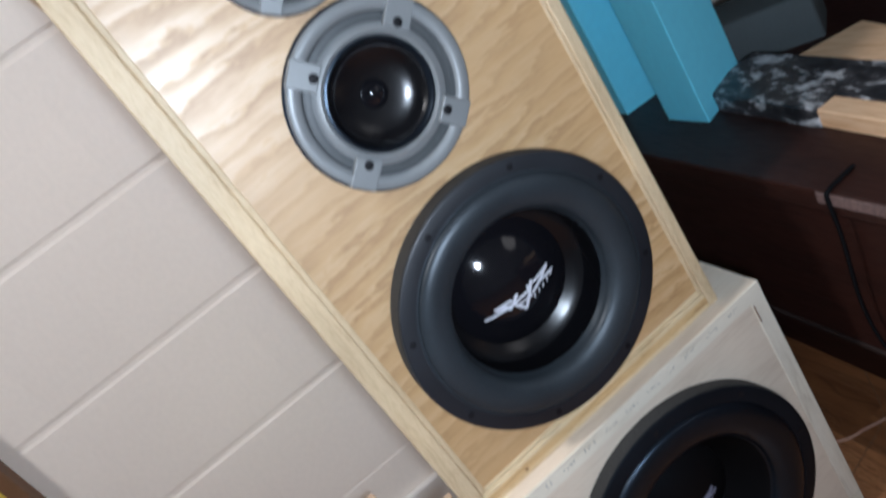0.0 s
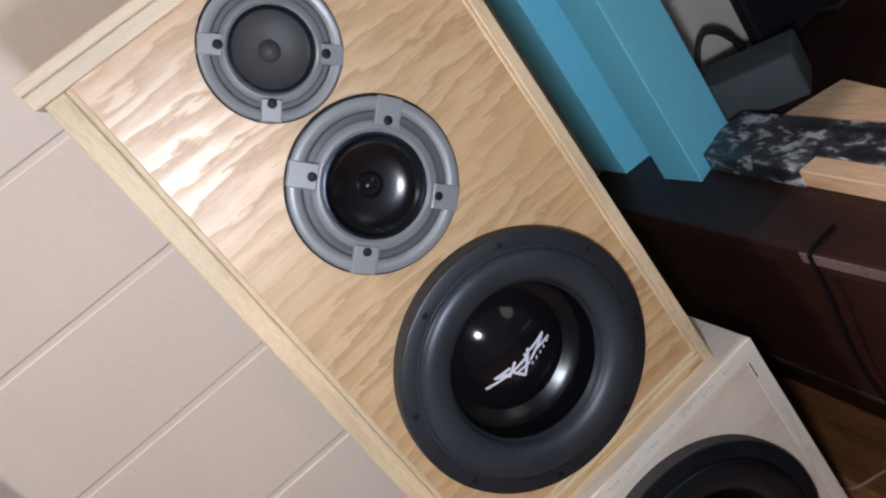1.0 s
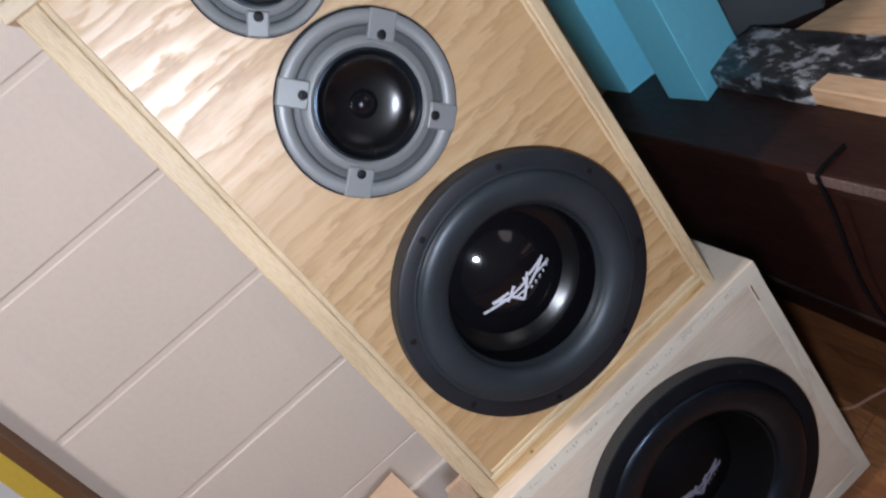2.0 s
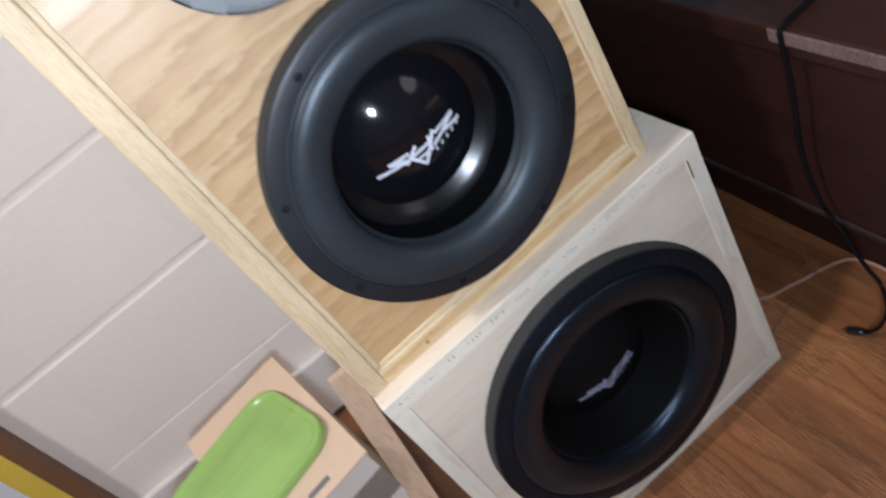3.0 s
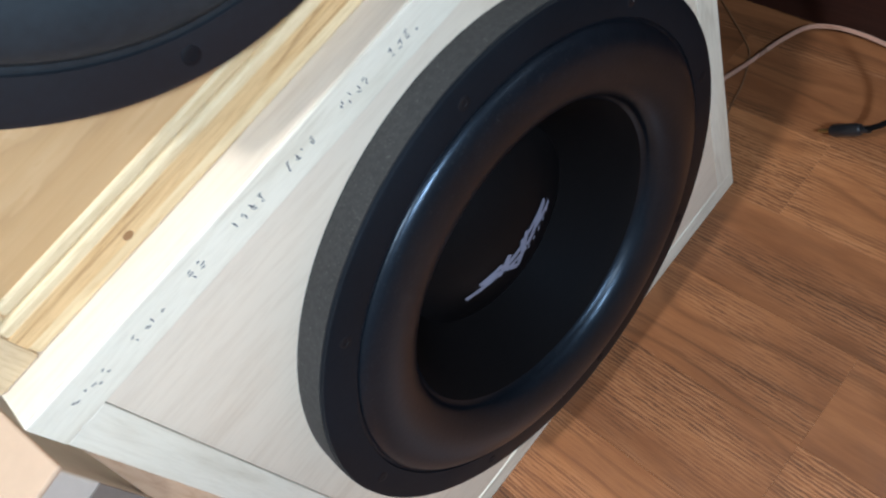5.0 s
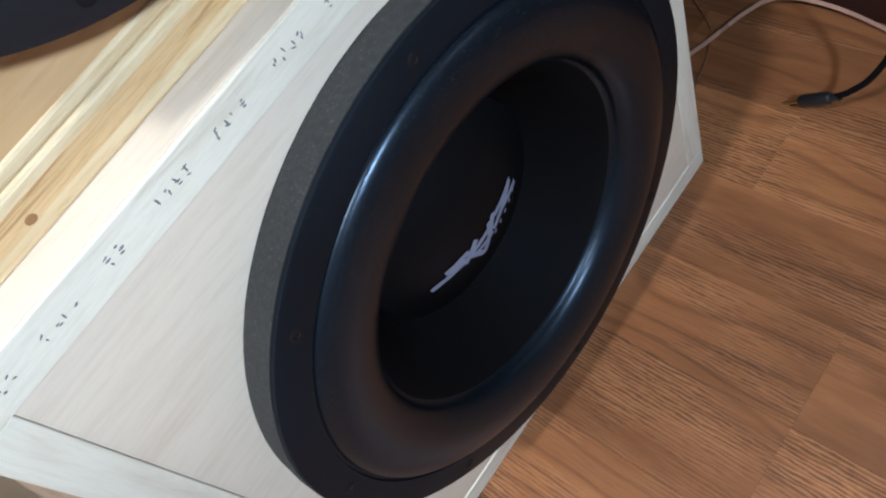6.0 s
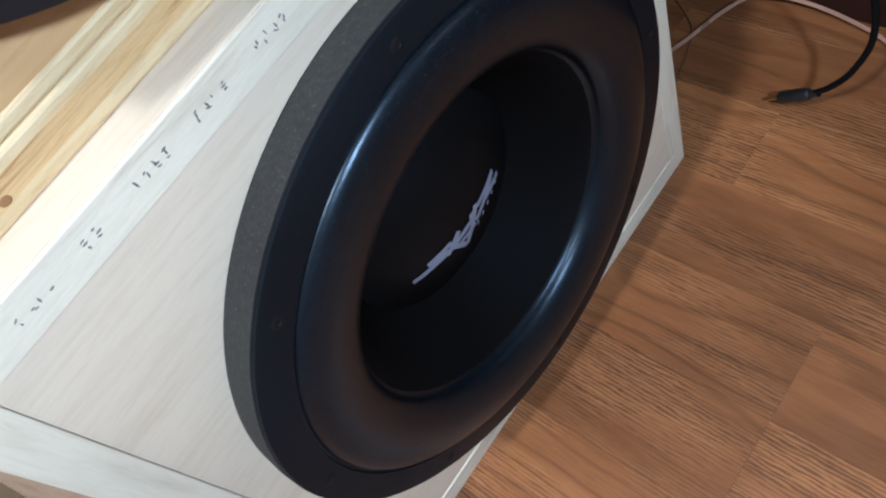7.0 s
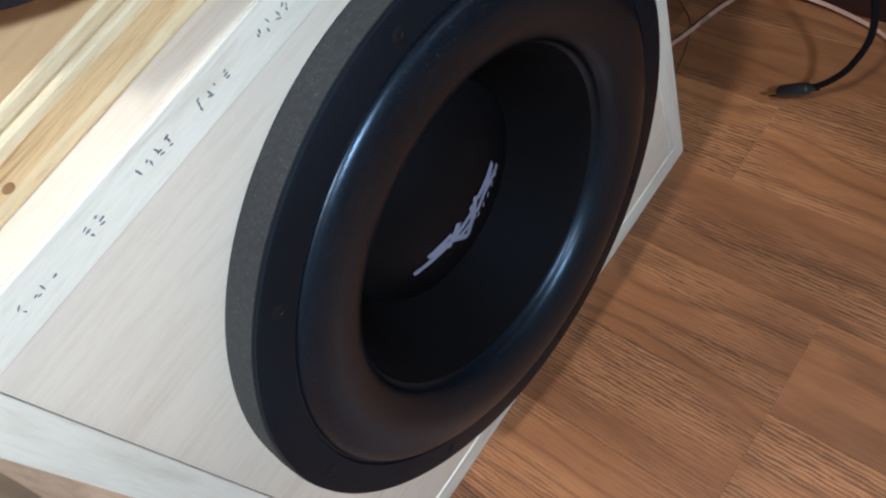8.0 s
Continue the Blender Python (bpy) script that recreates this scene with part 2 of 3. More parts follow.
SCREW = plain("black_screw", (0.006, 0.006, 0.008), 0.55, gloss=0.25)
INK = plain("dark_stamp_ink", (0.17, 0.17, 0.17), 0.7, vary=0.4, scale=90)
BLUE = plain("light_blue_paint", (0.22, 0.74, 0.98), 0.34, vary=0.06, scale=12, relief=0.1)
GREEN = plain("green_plastic", (0.27, 0.43, 0.11), 0.28, vary=0.04, scale=8, relief=0.02)
CARD = plain("tan_cardboard", (0.62, 0.455, 0.325), 0.75, vary=0.06, scale=16, relief=0.2)
CARD_WHITE = plain("white_cardboard", (0.66, 0.60, 0.54), 0.7, vary=0.06, scale=16, relief=0.1)
GREY_LABEL = plain("grey_label", (0.22, 0.19, 0.17), 0.6, vary=0.1)
COPPER = plain("copper_speaker_wire", (0.58, 0.35, 0.26), 0.3, metal=0.4, vary=0.2, scale=90)
BLACK_PLASTIC = plain("black_plastic", (0.013, 0.013, 0.015), 0.4, vary=0.2)
CORD_RUBBER = plain("black_cord_rubber", (0.006, 0.006, 0.007), 0.6, vary=0.2, gloss=0.05)
GREY_PLASTIC = plain("dark_grey_plastic", (0.070, 0.082, 0.086), 0.7, vary=0.1, gloss=0.25)
SCREEN = plain("black_screen", (0.014, 0.011, 0.020), 0.2, vary=0.1, relief=0.0)
WORN = plain("worn_pale_edge", (0.15, 0.095, 0.085), 0.7, vary=0.7, scale=40, relief=0.4)
STRIP_BROWN = plain("lower_strip_brown", (0.018, 0.009, 0.007), 0.65, vary=0.6, scale=30, relief=0.2)
YELLOW = plain("yellow_edge_band", (0.62, 0.45, 0.06), 0.5, vary=0.1)
BROWN = plain("brown_edge", (0.15, 0.075, 0.035), 0.5, vary=0.2)
KNOT = plain("brown_knot", (0.27, 0.14, 0.055), 0.55, vary=0.3, scale=200)
WHITE_PANEL = plain("white_panel", (0.62, 0.65, 0.68), 0.4, vary=0.04)
OFF_WHITE = plain("off_white_gloss_paint", (0.72, 0.68, 0.64), 0.4, vary=0.05)
BRASS = plain("brass_tip", (0.5, 0.36, 0.14), 0.3, metal=0.9)


def film_material():
    m, tree, bsdf = material("black_and_white_patterned_film")
    v = coords(tree, (1, 0.5, 1))
    n = noise_tex(tree, v, 42, 5, 0.68, 0.25)
    col = ramp(tree, n, [(0.40, (0.018, 0.019, 0.022)), (0.52, (0.05, 0.05, 0.055)), (0.60, (0.42, 0.43, 0.45)), (0.72, (0.62, 0.62, 0.64))])
    tree.links.new(col, bsdf.inputs["Base Color"])
    bsdf.inputs["Roughness"].default_value = 0.35
    return m


FILM = film_material()


# ---- mesh helpers ----
def thing(name, place, label, category, group="", kind="", turn=0.0):
    ob = new(name)
    ob.matrix_world = pose(*place, 0, 0, turn)
    return tagged(ob, label, category, group, kind)


def part(name, bm, mat, parent, label="", smooth=False):
    data = bpy.data.meshes.new(name)
    bmesh.ops.recalc_face_normals(bm, faces=bm.faces)
    bm.to_mesh(data)
    bm.free()
    if smooth:
        for p in data.polygons:
            p.use_smooth = True
        data.set_sharp_from_angle(angle=radians(38))
    data.materials.append(mat)
    ob = new(name, data)
    ob.parent = parent
    return tagged(ob, label)


def slab(x0, x1, y0, y1, z0, z1, bevel=0.0015, steps=2, bm=None):
    own = bm is None
    bm = bmesh.new() if own else bm
    m = Matrix.Translation(((x0 + x1) / 2, (y0 + y1) / 2, (z0 + z1) / 2)) @ Matrix.Diagonal((x1 - x0, y1 - y0, z1 - z0, 1))
    made = bmesh.ops.create_cube(bm, size=1, matrix=m)
    if bevel:
        edges = {e for v in made["verts"] for e in v.link_edges}
        bmesh.ops.bevel(bm, geom=list(edges), offset=bevel, segments=steps, affect="EDGES", profile=0.5)
    return bm


def lathe(profile, steps=96, bm=None, centre=(0, 0, 0), closed=False):
    """Turns (radius, out) pairs round the y axis; out points to -y."""
    bm = bmesh.new() if bm is None else bm
    rings = []
    for r, out in profile:
        if r < 1e-6:
            rings.append([bm.verts.new((centre[0], centre[1] - out, centre[2]))])
        else:
            rings.append([bm.verts.new((centre[0] + r * math.cos(2 * math.pi * i / steps), centre[1] - out,
                                        centre[2] + r * math.sin(2 * math.pi * i / steps))) for i in range(steps)])
    if closed:
        rings.append(rings[0])
    for a, b in zip(rings, rings[1:]):
        for i in range(steps):
            j = (i + 1) % steps
            if len(a) == 1 and len(b) == 1:
                continue
            if len(b) == 1:
                bm.faces.new((a[i], a[j], b[0]))
            elif len(a) == 1:
                bm.faces.new((a[0], b[j], b[i]))
            else:
                bm.faces.new((a[i], a[j], b[j], b[i]))
    return bm


def tube(points, radius, steps=10, smooth=6, bm=None):
    """A round cable through the points."""
    bm = bmesh.new() if bm is None else bm
    pts = [Vector(p) for p in points]
    line = []
    for i in range(len(pts) - 1):
        p0, p1, p2, p3 = pts[max(i - 1, 0)], pts[i], pts[i + 1], pts[min(i + 2, len(pts) - 1)]
        for k in range(smooth):
            t = k / smooth
            line.append(0.5 * ((2 * p1) + (p2 - p0) * t + (2 * p0 - 5 * p1 + 4 * p2 - p3) * t * t + (3 * p1 - p0 - 3 * p2 + p3) * t ** 3))
    line.append(pts[-1])
    rings = []
    up = Vector((0, 0, 1))
    for i, p in enumerate(line):
        d = (line[min(i + 1, len(line) - 1)] - line[max(i - 1, 0)]).normalized()
        side = d.cross(up) if abs(d.z) < 0.95 else d.cross(Vector((0, 1, 0)))
        side.normalize()
        top = side.cross(d)
        rings.append([bm.verts.new(p + radius * (math.cos(a) * side + math.sin(a) * top)) for a in (2 * math.pi * k / steps for k in range(steps))])
    for a, b in zip(rings, rings[1:]):
        for k in range(steps):
            bm.faces.new((a[k], a[(k + 1) % steps], b[(k + 1) % steps], b[k]))
    bm.faces.new(rings[0])
    bm.faces.new(rings[-1])
    return bm


def holed_panel(x0, x1, y0, y1, z0, z1, holes, steps=72):
    """A panel facing -y with round holes: (x, z, radius)."""
    bm = bmesh.new()
    loops = [[(x0, z0), (x1, z0), (x1, z1), (x0, z1)]]
    for hx, hz, r in holes:
        loops.append([(hx + r * math.cos(2 * math.pi * i / steps), hz + r * math.sin(2 * math.pi * i / steps)) for i in range(steps)])
    edges = []
    for loop in loops:
        vs = [bm.verts.new((x, y0, z)) for x, z in loop]
        edges += [bm.edges.new((vs[i], vs[(i + 1) % len(vs)])) for i in range(len(vs))]
    bmesh.ops.triangle_fill(bm, edges=edges, use_beauty=True)
    for f in list(bm.faces):
        c = f.calc_center_median()
        if any(math.hypot(c.x - hx, c.z - hz) < r * 0.98 for hx, hz, r in holes):
            bm.faces.remove(f)
    out = bmesh.ops.extrude_face_region(bm, geom=list(bm.faces))
    for v in out["geom"]:
        if isinstance(v, bmesh.types.BMVert):
            v.co.y = y1
    return bm


def rounded_rect(w, d, r, steps=8):
    pts = []
    for cx, cy, a0 in ((w / 2 - r, d / 2 - r, 0), (-w / 2 + r, d / 2 - r, 90), (-w / 2 + r, -d / 2 + r, 180), (w / 2 - r, -d / 2 + r, 270)):
        for k in range(steps + 1):
            a = radians(a0 + 90 * k / steps)
            pts.append((cx + r * math.cos(a), cy + r * math.sin(a)))
    return pts


def stacked(levels, cap=True):
    """Joins closed outlines of equal length, each (points, z)."""
    bm = bmesh.new()
    rings = [[bm.verts.new((x, y, z)) for x, y in pts] for pts, z in levels]
    n = len(rings[0])
    for a, b in zip(rings, rings[1:]):
        for i in range(n):
            bm.faces.new((a[i], a[(i + 1) % n], b[(i + 1) % n], b[i]))
    if cap:
        bm.faces.new(rings[0])
        bm.faces.new(rings[-1])
    return bm


# ---- the drivers ----
STROKES = ((0.00, 0.000, 0.33, -0.005, 0.036), (0.14, 0.058, 0.36, 0.058, 0.034), (0.15, 0.055, 0.32, 0.000, 0.034), (0.29, -0.040, 0.45, 0.085, 0.036), (0.36, 0.000, 0.60, 0.025, 0.034),
           (0.36, -0.010, 0.47, -0.165, 0.036), (0.46, -0.165, 0.67, 0.100, 0.038), (0.40, -0.055, 0.60, -0.060, 0.030), (0.60, 0.085, 0.56, -0.060, 0.034), (0.61, -0.045, 0.94, 0.080, 0.036),
           (0.67, 0.060, 0.95, 0.085, 0.032), (0.76, 0.005, 0.99, -0.020, 0.034))


def dome(r, radius, edge, height):
    return edge + height * (1 - (r / radius) ** 2)


def emblem(c, R, cap, edge, height, size, tilt=-2.0, bold=1.0):
    """Jagged white strokes and small bars printed on the dome of the cap, a mesh each."""
    ca, sa = math.cos(radians(tilt)), math.sin(radians(tilt))
    L = size * R

    def stroke(u0, v0, u1, v1, w):
        bm = bmesh.new()
        d = math.hypot(u1 - u0, v1 - v0)
        nu, nv = -(v1 - v0) / d * w / 2, (u1 - u0) / d * w / 2
        rows = []
        for k in range(7):
            u, v = u0 + (u1 - u0) * k / 6, v0 + (v1 - v0) * k / 6
            row = []
            for side in (1, -1):
                a, b = (u + side * nu - 0.52) * L, (v + side * nv) * L
                x, z = a * ca - b * sa, a * sa + b * ca - 0.075 * R
                row.append(bm.verts.new((c[0] + x, c[1] - dome(math.hypot(x, z), cap, edge, height) - 0.0007, c[2] + z)))
            rows.append(row)
        for p, q in zip(rows, rows[1:]):
            bm.faces.new((p[0], q[0], q[1], p[1]))
        return bm

    long = [stroke(u0, v0, u1, v1, w * bold) for u0, v0, u1, v1, w in STROKES]
    return long, [stroke(0.61 + 0.078 * k, -0.115 + 0.013 * k, 0.63 + 0.078 * k, -0.080 + 0.013 * k, 0.022) for k in range(5)]


def subwoofer(cabinet, c, R, thick, turn=0.0, rubber=None, shine=None, flange=None, ink=None, size=0.57, cone=None, roll_shape=(0.1185, 0.0203, 0.0118), cap_radius=0.0765, shallow=True, tilt=-2.0, bold=1.0, lip=0.017):
    """A driver with foam-edged flange, half-roll rubber surround, deep cone and glossy cap; c is its centre on the baffle."""
    s = R / 0.16
    ring = part("subwoofer", lathe([(0.1375 * s, -0.004), (0.1375 * s, thick - 0.0035), (0.1405 * s, thick - 0.003), (0.1415 * s, thick),
                                    (R - 0.003, thick), (R - 0.0008, thick - 0.0008), (R - 0.0006, thick - 0.003), (R - 0.0006, -0.004)],
                                   128, centre=c, closed=True), flange or FLANGE, cabinet, "black ring flange of a large bass driver", True)
    part("gasket", lathe([(R - 0.001, 0.0), (R, 0.0), (R + 0.0004, thick * 0.5), (R, thick - 0.003), (R - 0.001, thick - 0.003)], 128, centre=c, closed=True),
         FOAM, ring, "dusty grey foam gasket", True)
    mid, half, tall = roll_shape
    roll = [(0.1413 * s, thick - 0.0012), (0.1400 * s, thick - 0.0008)]
    for k in range(21):
        a = math.pi * k / 20
        roll.append(((mid + half * math.cos(a)) * s, thick - 0.0010 + tall * s * math.sin(a) - 0.006 * k / 20))
    inner = mid - half
    roll += [((inner - 0.0015) * s, thick - 0.005 - lip * 0.4), ((inner - 0.0035) * s, thick - lip)]
    part("surround", lathe(roll, 128, centre=c), rubber or RUBBER, ring, "black rubber half-roll surround", True)
    height = 4.66 * cap_radius ** 2 * s
    edge = -0.0098 * s - height
    near, far, top = inner - 0.0029, cap_radius + 0.0005, thick - lip + 0.001
    if shallow:
        wall = [(near * s, top), ((near - 0.0006) * s, edge + 0.0120), ((near - 0.0018) * s, edge + 0.0102), ((near - 0.011) * s, edge + 0.0047), (far * s, edge + 0.0005), (far * s, edge - 0.003)]
    else:
        wall = [((near + (far - near) * q) * s, top + (edge - 0.004 - top) * q ** 1.25) for q in (0, 0.15, 0.3, 0.45, 0.6, 0.75, 0.9, 1.0)]
    part("cone", lathe(wall, 128, centre=c), cone or CONE, ring, "deep black cone", True)
    cap = cap_radius * s
    part("dust_cap", lathe([(cap + 0.001 * s, edge - 0.003), (cap + 0.0008 * s, edge - 0.0005)] + [(cap * q, dome(cap * q, cap, edge, height)) for q in
                                                                                  (1, 0.95, 0.88, 0.8, 0.7, 0.6, 0.5, 0.4, 0.3, 0.2, 0.1, 0)], 128, centre=c),
         shine or GLOSS, ring, "black domed dust cap", True)
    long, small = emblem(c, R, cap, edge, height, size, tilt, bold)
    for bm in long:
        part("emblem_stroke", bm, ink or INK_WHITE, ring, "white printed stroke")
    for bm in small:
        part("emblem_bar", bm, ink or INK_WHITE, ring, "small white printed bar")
    for k in range(8):
        a = radians(turn + 45 * k)
        p = (c[0] + 0.1495 * s * math.cos(a), c[1], c[2] + 0.1495 * s * math.sin(a))
        part("screw", lathe([(0.0034, thick - 0.001), (0.0034, thick + 0.0002), (0.0029, thick + 0.0004), (0.0016, thick + 0.0004), (0.0014, thick + 0.0001), (0, thick + 0.0001)], 16, centre=p),
             SCREW, ring, "", True)
    return ring


def midrange(cabinet, c, R, turn, cone_mat, bullet):
    """A small driver with a silver plastic ring, four screw tabs and a dark cone."""
    ring = part("midrange_driver", lathe([(0.60 * R, -0.004), (0.60 * R, 0.0045), (0.64 * R, 0.0075), (0.69 * R, 0.0065), (0.75 * R, 0.0030), (0.81 * R, 0.0032),
                                          (0.855 * R, 0.0075), (0.875 * R, 0.0085), (0.955 * R, 0.0090), (0.985 * R, 0.0075), (R * 0.99, 0.004), (R * 0.99, -0.004)],
                                         96, centre=c, closed=True), SILVER, cabinet, "silver-grey moulded driver ring", True)
    # The groove's depth is put into a darker grey ring along its floor.
    part("groove", lathe([(0.705 * R, 0.0046), (0.735 * R, 0.0042), (0.75 * R, 0.0034), (0.81 * R, 0.0036), (0.835 * R, 0.0062)], 96, centre=c), GROOVE, ring, "moulded groove, darkened for depth", True)
    part("gasket", lathe([(0.97 * R, 0.0005), (R * 1.012, 0.0005), (R * 1.012, 0.0035), (0.97 * R, 0.0035)], 96, centre=c, closed=True), FLANGE, ring, "thin black gasket", True)
    part("surround", lathe([(0.605 * R, 0.004), (0.60 * R, 0.006), (0.575 * R, 0.0065), (0.55 * R, 0.003), (0.545 * R, 0.001)], 96, centre=c), RUBBER, ring, "", True)
    if bullet:
        prof = [(0.55 * R, 0.0015), (0.50 * R, -0.0055), (0.41 * R, -0.0100), (0.30 * R, -0.0122), (0.2 * R, -0.0134), (0.155 * R, -0.0136)]
    else:
        prof = [(0.55 * R, 0.0015), (0.5 * R, -0.003), (0.3 * R, -0.007), (0.16 * R, -0.009)]
    part("cone", lathe(prof, 96, centre=c), cone_mat, ring, "", True)
    e = prof[-1][1]
    part("dust_cap", lathe([(0.165 * R, e - 0.001)] + [(0.16 * R * q, e + 0.006 * (1 - q * q)) for q in (1, 0.8, 0.6, 0.4, 0.2, 0)], 40, centre=c),
         GLOSS if bullet else cone_mat, ring, "", True)
    for k in range(4):
        a = turn + 90 * k
        bm = slab(0.67 * R, 0.995 * R, -0.0108, 0.002, -0.145 * R, 0.145 * R, 0.0012)
        outer = [v for v in bm.verts if v.co.x > 0.9 * R and v.co.y < -0.005]
        for v in outer:
            v.co.y += 0.0012
        bm.transform(Matrix.Translation(c) @ Matrix.Rotation(-radians(a), 4, "Y"))
        tab = part("tab", bm, SILVER_DARK, ring, "grey clamping tab")
        p = (c[0] + 0.735 * R * math.cos(radians(a)), c[1] - 0.0102, c[2] + 0.735 * R * math.sin(radians(a)))
        part("screw", lathe([(0.0042, 0), (0.0042, 0.0012), (0.0032, 0.0018), (0.0018, 0.0018), (0.0016, 0.0006), (0, 0.0006)], 16, centre=p), SCREW, ring, "", True)
    return ring


# ---- the room ----
def blocks():
    """Painted block wall: raked bed joints, flush head joints, each block a piece of its own."""
    turn = math.degrees(math.atan(-0.0483))
    wall = tagged(new("wall_north"), "cream painted concrete block wall with raked joints", "wall", kind="structure")
    wall.matrix_world = pose(0, 0.503, 0, 0, 0, turn)
    part("mortar", slab(-1.62, 2.02, 0.0016, 0.12, 0.0, 2.4, 0), MORTAR, wall)
    course, length = 0.2045, 0.4064
    variants = []
    for size in (length, length / 2):
        bm = slab(0, size, 0, 0.05, 0.004, course - 0.004, 0)
        edges = [e for e in bm.edges if all(v.co.y < 0.001 for v in e.verts) and abs(e.verts[0].co.z - e.verts[1].co.z) < 1e-6]
        bmesh.ops.bevel(bm, geom=edges, offset=0.0035, segments=4, affect="EDGES", profile=0.5)
        bm.normal_update()
        data = bpy.data.meshes.new("block")
        bm.to_mesh(data)
        bm.free()
        data.materials.append(BLOCK_PAINT)
        variants.append(data)
    rng = random.Random(4)
    for row in range(12):
        z = -0.0125 + row * course
        if z + course > 2.42:
            break
        x = -1.62 + (0 if row % 2 else -0.13)
        x += 0.04
        while x < 2.0:
            if -1.60 < x < 1.60:
                ob = new("block", variants[0])
                ob.parent = wall
                ob.location = (x, rng.uniform(-0.0006, 0.0006), max(z, -0.004))
            x += length
    return wall


def plain_wall(name, x0, x1, y0, y1, z0, z1, mat, label, cat):
    ob = part(name, slab(x0, x1, y0, y1, z0, z1, 0), mat, None, label)
    return tagged(ob, label, cat, kind="structure")


plain_wall("wall_west", -1.62, -1.5, -2.1, 0.62, 0, 2.4, DARK_PLASTER, "unseen side wall, dark grey to cut bounced light", "wall")
plain_wall("wall_east", 1.9, 2.02, -2.1, 0.62, 0, 2.4, DARK_PLASTER, "unseen side wall, dark grey to cut bounced light", "wall")
plain_wall("wall_south", -1.62, 2.02, -2.22, -2.1, 0, 2.4, DARK_PLASTER, "unseen wall opposite the speakers, dark grey to cut bounced light", "wall")
plain_wall("ceiling", -1.62, 2.02, -2.22, 0.7, 2.4, 2.5, DARK_PLASTER, "unseen ceiling, dark grey to cut bounced light", "ceiling")

skirting = slab(-1.5, 1.9, -0.014, -0.0015, 0, 0.118, 0.004)
skirting.transform(pose(0, 0.503, 0, 0, 0, math.degrees(math.atan(-0.0483))))
tagged(part("baseboard", skirting, OFF_WHITE, None), "white painted baseboard along the block wall", "baseboard", kind="structure")

# ---- lower bass cabinet ----
W, H, DEPTH, PLY = 0.395, 0.390, 0.40, 0.0195
BX, BZ = 0.1975, 0.2004
low = thing("bass_cabinet", (W / 2, DEPTH / 2, 0), "unfinished pale plywood bass cabinet standing on the laminate floor", "speaker")
ox, oy = -W / 2, -DEPTH / 2


def in_low(bm):
    bm.transform(Matrix.Translation((ox, oy, 0)))
    return bm


part("top_panel", in_low(slab(0, W, 0, DEPTH, H - PLY, H, 0.0005)), VENEER_EDGE, low, "pale plywood top with stamped front edge")
part("top_veneer", in_low(slab(0.001, W - 0.001, 0.0015, DEPTH - 0.001, H, H + 0.0006, 0)), VENEER, low)
part("side_panel", in_low(slab(0, PLY, 0.0004, DEPTH, PLY, H - PLY, 0.0008)), VENEER_EDGE_UP, low, "pale plywood side with raw edge")
part("side_panel", in_low(slab(W - PLY, W, 0.0004, DEPTH, PLY, H - PLY, 0.0008)), VENEER_EDGE_UP, low, "pale plywood side with raw edge")
part("bottom_panel", in_low(slab(0, W, 0.0002, DEPTH, 0, PLY, 0.0012)), VENEER_EDGE, low)
part("back_panel", in_low(slab(PLY, W - PLY, DEPTH - PLY, DEPTH - 0.0005, PLY, H - PLY, 0)), VENEER, low)
part("baffle", in_low(holed_panel(PLY + 0.0003, W - PLY - 0.0003, 0.0012, PLY, PLY + 0.0002, H - PLY - 0.0002, [(BX, BZ, 0.142)])), VENEER, low, "pinkish pale veneer baffle")
subwoofer(low, (BX + ox, 0.0 + oy, BZ), 0.16, 0.0194, 0, RUBBER, MATT_CAP, FLANGE, INK_SHADED, 0.51, None, (0.1195, 0.0200, 0.0092), 0.066, False, 2.0, 1.4, 0.0100)


def stamp():
    """Illegible broken ink bars in short groups, along the raw front edge of the top."""
    bm = bmesh.new()
    rng = random.Random(12)
    x = 0.016
    while x < W - 0.03:
        for k in range(rng.choice((3, 4, 4))):
            for low, lean in ((0.0014, rng.choice((0, 20, 90))), (0.0, rng.choice((90, 75, 0))), (-0.0014, rng.choice((0, -20, 90)))):
                if rng.random() < 0.25:
                    continue
                half = rng.uniform(0.0006, 0.0013)
                cx, cz, t = x + rng.uniform(-0.0011, 0.0011), H - 0.0092 + low + rng.uniform(-0.0006, 0.0006), radians(lean + rng.uniform(-14, 14))
                wide = rng.uniform(0.00030, 0.00048)
                ca, sa = math.cos(t), math.sin(t)
                bm.faces.new([bm.verts.new((cx + a * ca - b * sa, -0.00025, cz + a * sa + b * ca)) for a, b in
                              ((-half, -wide * 0.5), (0, -wide * 1.2), (half, -wide * 0.4), (half, wide * 0.6), (0, wide), (-half, wide * 0.4))])
            x += 0.0046
        x += rng.uniform(0.010, 0.016)
    return bm


part("dent", in_low(slab(0.3765, 0.3785, -0.0003, 0.002, 0.342, 0.366, 0.0006)), BROWN, low, "dark gap at the panel joint")
part("stamp", in_low(stamp()), INK, low, "broken dark ink bars")

# ---- upper tower ----
UW, UY, UD, UTOP, RIM = 0.3545, 0.0193, 0.40, 1.016, 0.0195
top = thing("tower_speaker", (UW / 2, UY + UD / 2, H + 0.0007), "varnished fir plywood tower speaker stacked on the bass cabinet", "speaker")
tx, ty, tz = -UW / 2, -UD / 2, -(H + 0.0007)


def in_top(bm):
    bm.transform(Matrix.Translation((tx, ty, tz)))
    return bm


